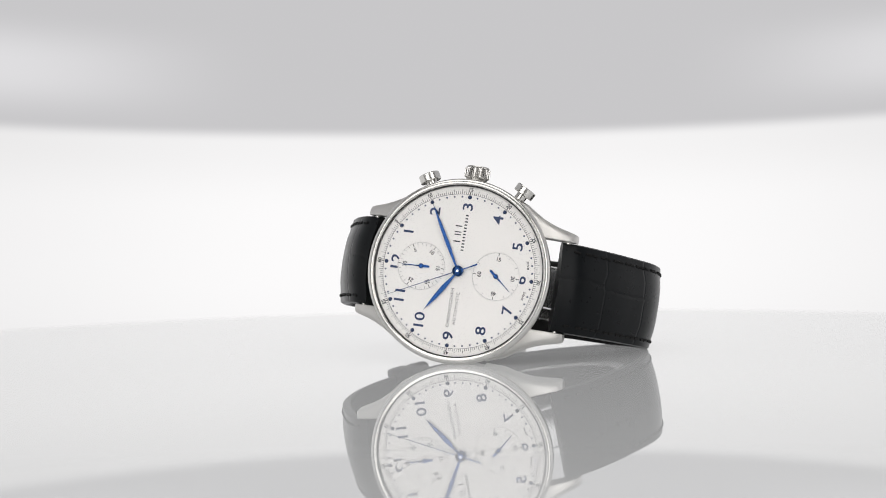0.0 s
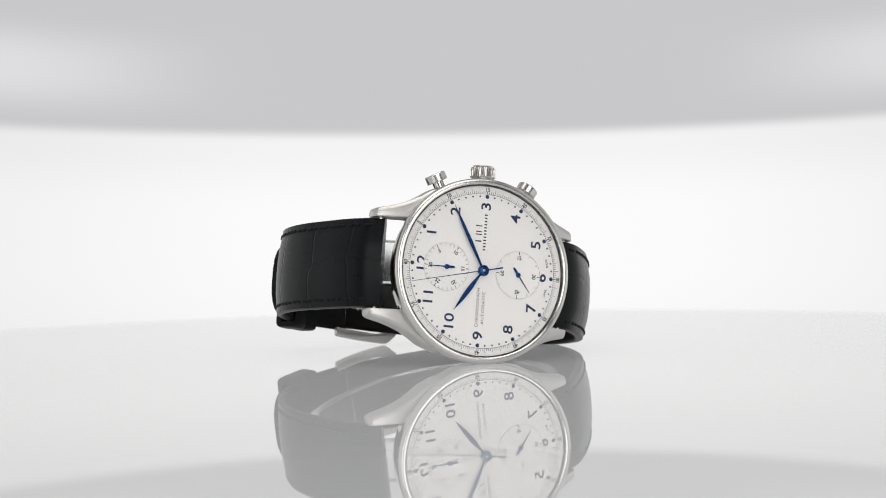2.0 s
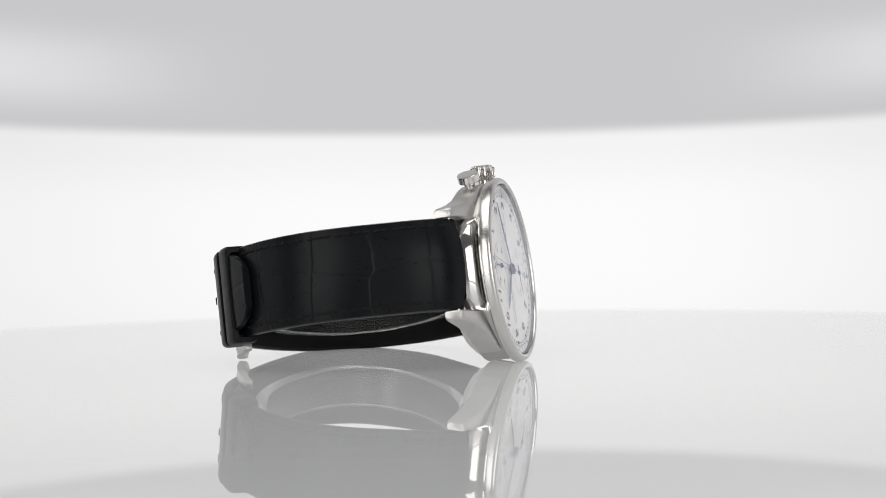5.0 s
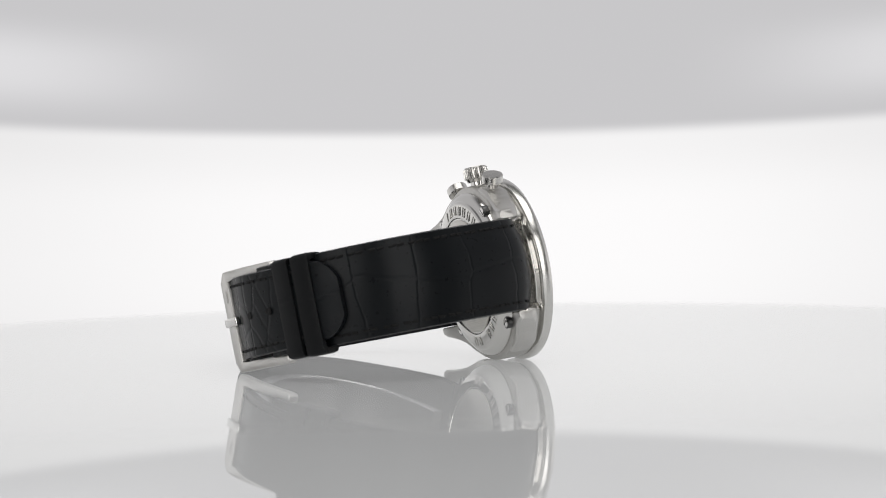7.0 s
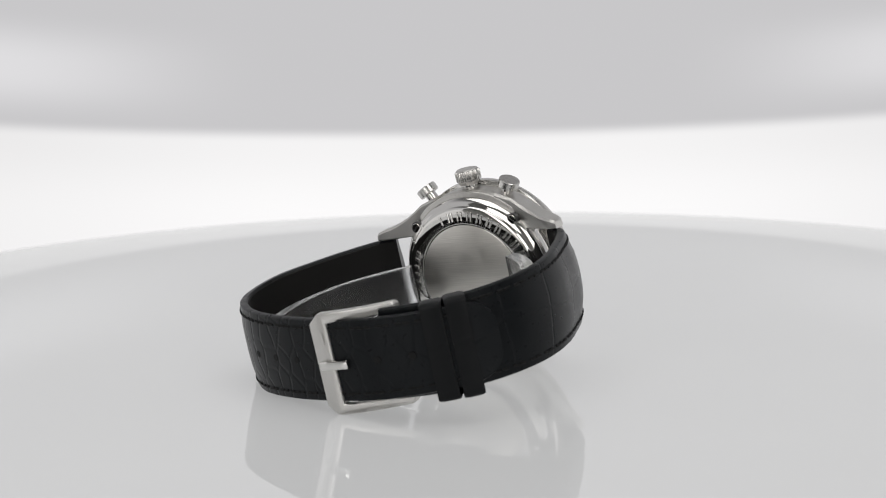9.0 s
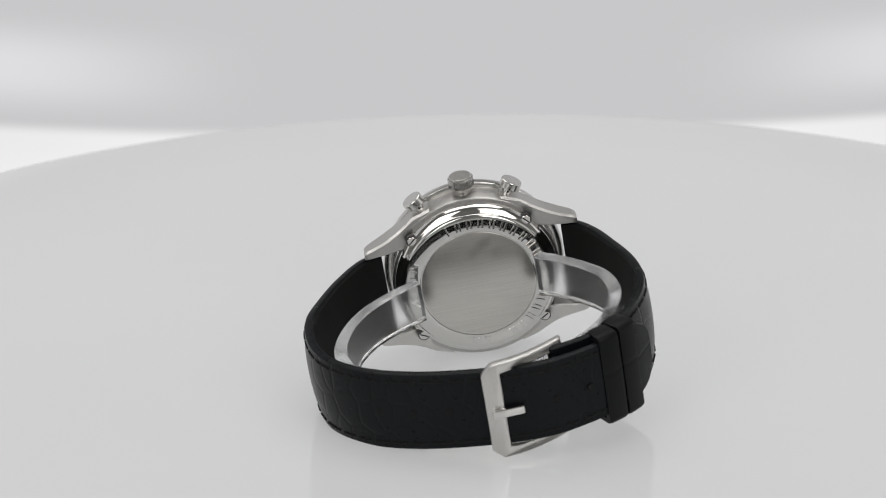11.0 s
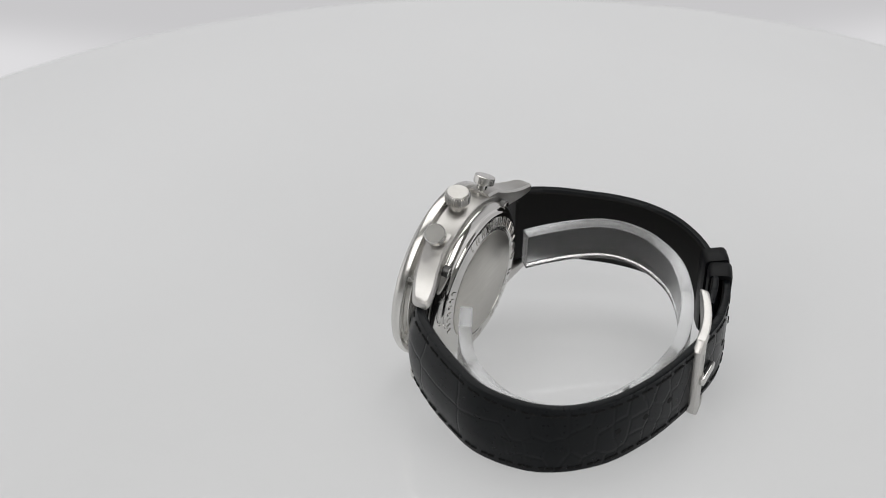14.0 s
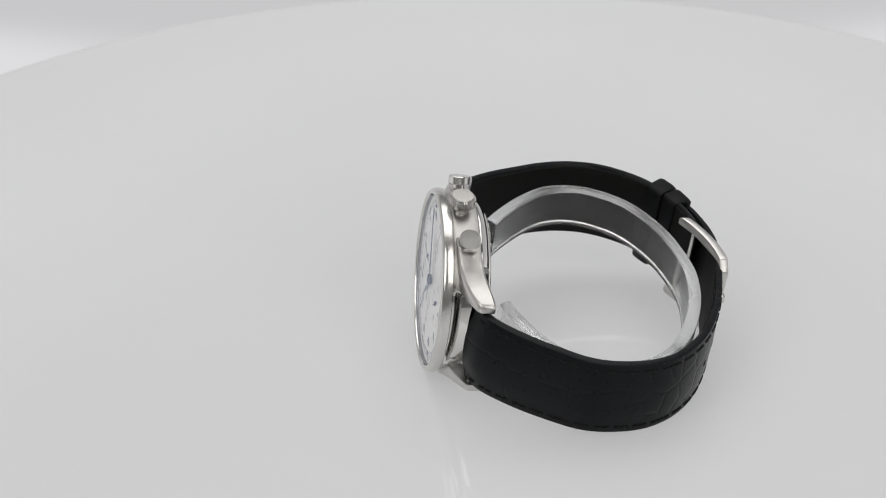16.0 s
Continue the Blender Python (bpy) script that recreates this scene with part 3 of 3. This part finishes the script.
def strap_half(thing, points, outward, width, thick, pad, mat, label, seam_from, seam_to):
    path, length = spline(points, 0.8)
    strap = part("strap", band(path, outward, width, thick, strap_shape(pad)), mat, thing, label)
    lining = part("lining", band(path, outward, lambda u: width(u) * 0.955, lambda u: -0.25, lambda u: [(1, 0), (0.98, 1), (-0.98, 1), (-1, 0)]), LINING, strap)
    data = stitch_mesh()
    fr = frames_along(path)
    shape = strap_shape(pad)
    count = int((seam_to - seam_from) * length / 1.95)
    for k in range(count + 1):
        u = seam_from + (seam_to - seam_from) * k / count
        q, t, nrm = fr[min(len(fr) - 1, round(u * (len(fr) - 1)))]
        nrm = nrm * outward
        prof = sorted(shape(u)[:8])
        for side in (1, -1):
            a = 1 - 1.75 / (width(u) / 2)
            d = float(np.interp(a, [p[0] for p in prof], [p[1] for p in prof]))
            c = q + nrm * (thick(u) * d - 0.02)
            x_axis = Vector((1, 0, 0))
            y_axis = Vector((0, t.x, t.y))
            z_axis = x_axis.cross(y_axis)
            ob = new("stitch", data)
            ob.parent = strap
            rot = Matrix((x_axis, y_axis, z_axis)).transposed().to_4x4()
            ob.matrix_basis = Matrix.Translation(Vector((side * a * width(u) / 2, c.x, c.y)) * MM) @ rot @ Matrix.Rotation(radians(side * 7), 4, "Z")
    return strap, fr


def loop_mesh(w, d, wall, length, bevel=0.35):
    """A flat closed band: w by d outside, seen along z."""
    bm = bmesh.new()
    def rect(a, c, z, r):
        pts = []
        for sx, sy in ((1, 1), (-1, 1), (-1, -1), (1, -1)):
            for k in range(4):
                ang = math.atan2(sy, sx) - math.pi / 4 + math.pi / 2 * k / 3
                pts.append(bm.verts.new(((sx * (a - r) + r * math.cos(ang)) * MM, (sy * (c - r) + r * math.sin(ang)) * MM, z * MM)))
        return pts
    h = length / 2
    rings = [rect(w / 2 - wall, d / 2 - wall, -h, 0.5), rect(w / 2 - 0.2, d / 2 - 0.2, -h, 1.0), rect(w / 2, d / 2, -h + bevel, 1.2), rect(w / 2, d / 2, h - bevel, 1.2),
             rect(w / 2 - 0.2, d / 2 - 0.2, h, 1.0), rect(w / 2 - wall, d / 2 - wall, h, 0.5)]
    for a, c in zip(rings, rings[1:] + rings[:1]):
        for i in range(len(a)):
            j = (i + 1) % len(a)
            bm.faces.new((a[i], a[j], c[j], c[i]))
    bmesh.ops.recalc_face_normals(bm, faces=bm.faces)
    return bm


def across(y, z, ty, tz):
    """Pose at (y, z) of the watch whose x runs across the strap and whose z runs along it."""
    t = Vector((0, ty, tz)).normalized()
    x = Vector((1, 0, 0))
    m = Matrix((x, t.cross(x), t)).transposed().to_4x4()
    return Matrix.Translation(Vector((0, y, z)) * MM) @ m


def buckle(thing):
    cx, half = -0.45, 11.0
    stations = [17.0, 15, 13, 10.5, 8, 5.5, 3.2]
    outer = [(half - 0.5, 17.5)] + [(half, s) for s in stations] + [(half - 0.1, 2.2), (half - 2.2, 0)]
    inner = [(half - 2.1, 17.5)] + [(half - 2.1, s) for s in stations[:-1]] + [(half - 2.3, 3.9)]
    left = [(-x, s) for x, s in outer[::-1]]
    outline = outer + left + [(-x, s) for x, s in inner] + inner[::-1]
    frame_bm = prism(outline, 0, 2.0, 0.25)
    for v in frame_bm.verts:
        s = v.co.y / MM
        h = v.co.z / MM
        v.co = Vector((v.co.x + cx * MM, (-4.2 + s * 1.0) * MM, (-63.6 - h + 0.0215 * s * s) * MM))
    bmesh.ops.recalc_face_normals(frame_bm, faces=frame_bm.faces)
    b = part("buckle", frame_bm, SATIN, thing, "satin steel pin buckle")
    part("prong", box(1.9 * MM, 6.6 * MM, 1.2 * MM, 0.25 * MM, 2, Matrix.Translation(Vector((-0.4, 0.3, -65.85)) * MM) @ Matrix.Rotation(radians(4), 4, "X")), POLISHED, b, "steel buckle prong")
    part("hinge_bar", lathe([(0, -8.9), (0.7, -8.9), (0.7, 8.9), (0, 8.9)], 16, m=Matrix.Translation(Vector((cx, 10.7, -60.6)) * MM) @ Matrix.Rotation(radians(90), 4, "Y")), POLISHED, b)
    part("maker_bar", box(2.6 * MM, 0.5 * MM, 0.06 * MM, m=Matrix.Translation(Vector((5.2, -1.6, -65.61)) * MM)), SATIN, b)
    return b


def strap(thing):
    twelve, fr12 = strap_half(thing, INNER_TWELVE, -1, lambda u: 20 - 0.6 * u, lambda u: 3.7 - 1.9 * min(1, u * 1.25), lambda u: max(0.35, 0.85 - u * 0.55), LEATHER,
                              "padded black alligator leather strap", 0.05, 0.72)
    six, fr6 = strap_half(thing, INNER_SIX, 1, lambda u: (20 - 3.2 * u) * (1 if u < 0.94 else max(0.08, 1 - ((u - 0.94) / 0.061) ** 2) ** 0.3), lambda u: 3.5 - 1.6 * min(1, u * 1.8) - 0.35 * min(1, max(0, (u - 0.78) / 0.06)), lambda u: max(0.15, 0.85 - u * 0.95), LEATHER,
                          "black alligator leather strap with punched holes", 0.03, 0.92)
    # punched holes along the tail
    path, length = spline(INNER_SIX, 0.8)
    pinned = length * next(i for i, f in enumerate(fr6) if f[0].y < -58 and f[0].x > 2.6) / (len(fr6) - 1)
    for k in (-4, -3, -2, 1, 2):
        u = (pinned + 7.2 * k) / length
        q, t, nrm = fr6[round(u * (len(fr6) - 1))]
        th = 3.5 - 1.6 * min(1, u * 1.8)
        c = q + nrm * (th + 0.02)
        part("punched_hole", lathe([(0, 0.05), (0.75, 0.05), (0.85, -0.2), (0, -0.2)], 20, m=Matrix.Translation(Vector((0, c.x, c.y)) * MM) @ Vector((0, nrm.x, nrm.y)).to_track_quat("Z", "Y").to_matrix().to_4x4()), THREAD, six)
    part("keeper", loop_mesh(21.0, 5.4, 1.3, 4.6, 0.8), LEATHER_SMALL, twelve, "black leather strap keeper").matrix_basis = Matrix.Translation((-0.5 * MM, 0, 0)) @ across(21.7, -58.1, -0.89, -0.45)
    part("keeper", loop_mesh(21.4, 5.8, 1.4, 4.4, 0.8), LEATHER_SMALL, twelve, "black leather strap keeper").matrix_basis = Matrix.Translation((-0.5 * MM, 0, 0)) @ across(25.45, -55.15, -0.79, -0.61)
    for sy in (1, -1):
        part("spring_bar", lathe([(0, -10.3), (0.45, -10.3), (0.45, 10.3), (0, 10.3)], 16, m=Matrix.Translation(Vector((0, sy * 21.9, -7.2)) * MM) @ Matrix.Rotation(radians(90), 4, "Y")), POLISHED, thing)


def holder():
    """The clear plastic cuff that keeps the strap open."""
    thing = new("watch_holder")
    tagged(thing, "clear plastic cuff holding the strap open", "watch holder")
    outer = [(14.6, -13.0), (18.5, -16.3), (23.5, -21.5), (27.5, -27.42), (29, -34.05), (28, -40.67), (24, -48.25), (16.5, -54.4), (8.5, -58.0), (0, -59.9), (-10, -59.0), (-20, -55.4), (-28, -49.86), (-32.5, -42.09), (-33.3, -34.52), (-31, -26.95), (-26.5, -20.5), (-20, -15.8), (-14, -12.8)]
    path, _ = spline(outer, 0.9)
    rim = [(1, 0.12), (1, 0.88), (0.96, 1), (-0.96, 1), (-1, 0.88), (-1, 0.12), (-0.96, 0), (0.96, 0)]
    bm = band(path, 1, lambda u: 9.5, lambda u: 2.8, lambda u: rim)
    for v in bm.verts:
        v.co.x += 1.0 * MM + 0.048 * v.co.y + 0.03 * (v.co.z + 14 * MM)
    part("cuff", bm, ACRYLIC, thing, "clear bent plastic band")
    for k in range(3):
        part("moulded_mark", box(0.25 * MM, 1.6 * MM, 0.2 * MM, 0.04 * MM, 1, Matrix.Translation(Vector((0.1 + 0.7 * k, -15.6, -54.35)) * MM) @ Matrix.Rotation(radians(-20), 4, "X")), PRINT_INK, thing)
    return thing


plate = photo_plate()
watch, dial = wristwatch()
runner, small_runner = pointers(watch)
buckle(watch)
strap(watch)
cuff = holder()


# ---------------------------------------------------------------- what moves
def motions():
    times = [i * 0.25 for i in range(65)]
    walk(plate, [(t, plate_tilt(t)) for t in times])
    walk(watch, [(t, plate_pose(t) @ WATCH_ON_PLATE) for t in times])
    walk(cuff, [(t, plate_pose(t) @ WATCH_ON_PLATE) for t in times])
    walk(runner, [(float(t), Matrix.Rotation(-radians(334 + 6 * t), 4, "Z")) for t in range(17)])
    walk(small_runner, [(float(t), Matrix.Translation((0, -8.5 * MM, 0)) @ Matrix.Rotation(-radians(220 + 6 * t), 4, "Z")) for t in range(17)])


motions()
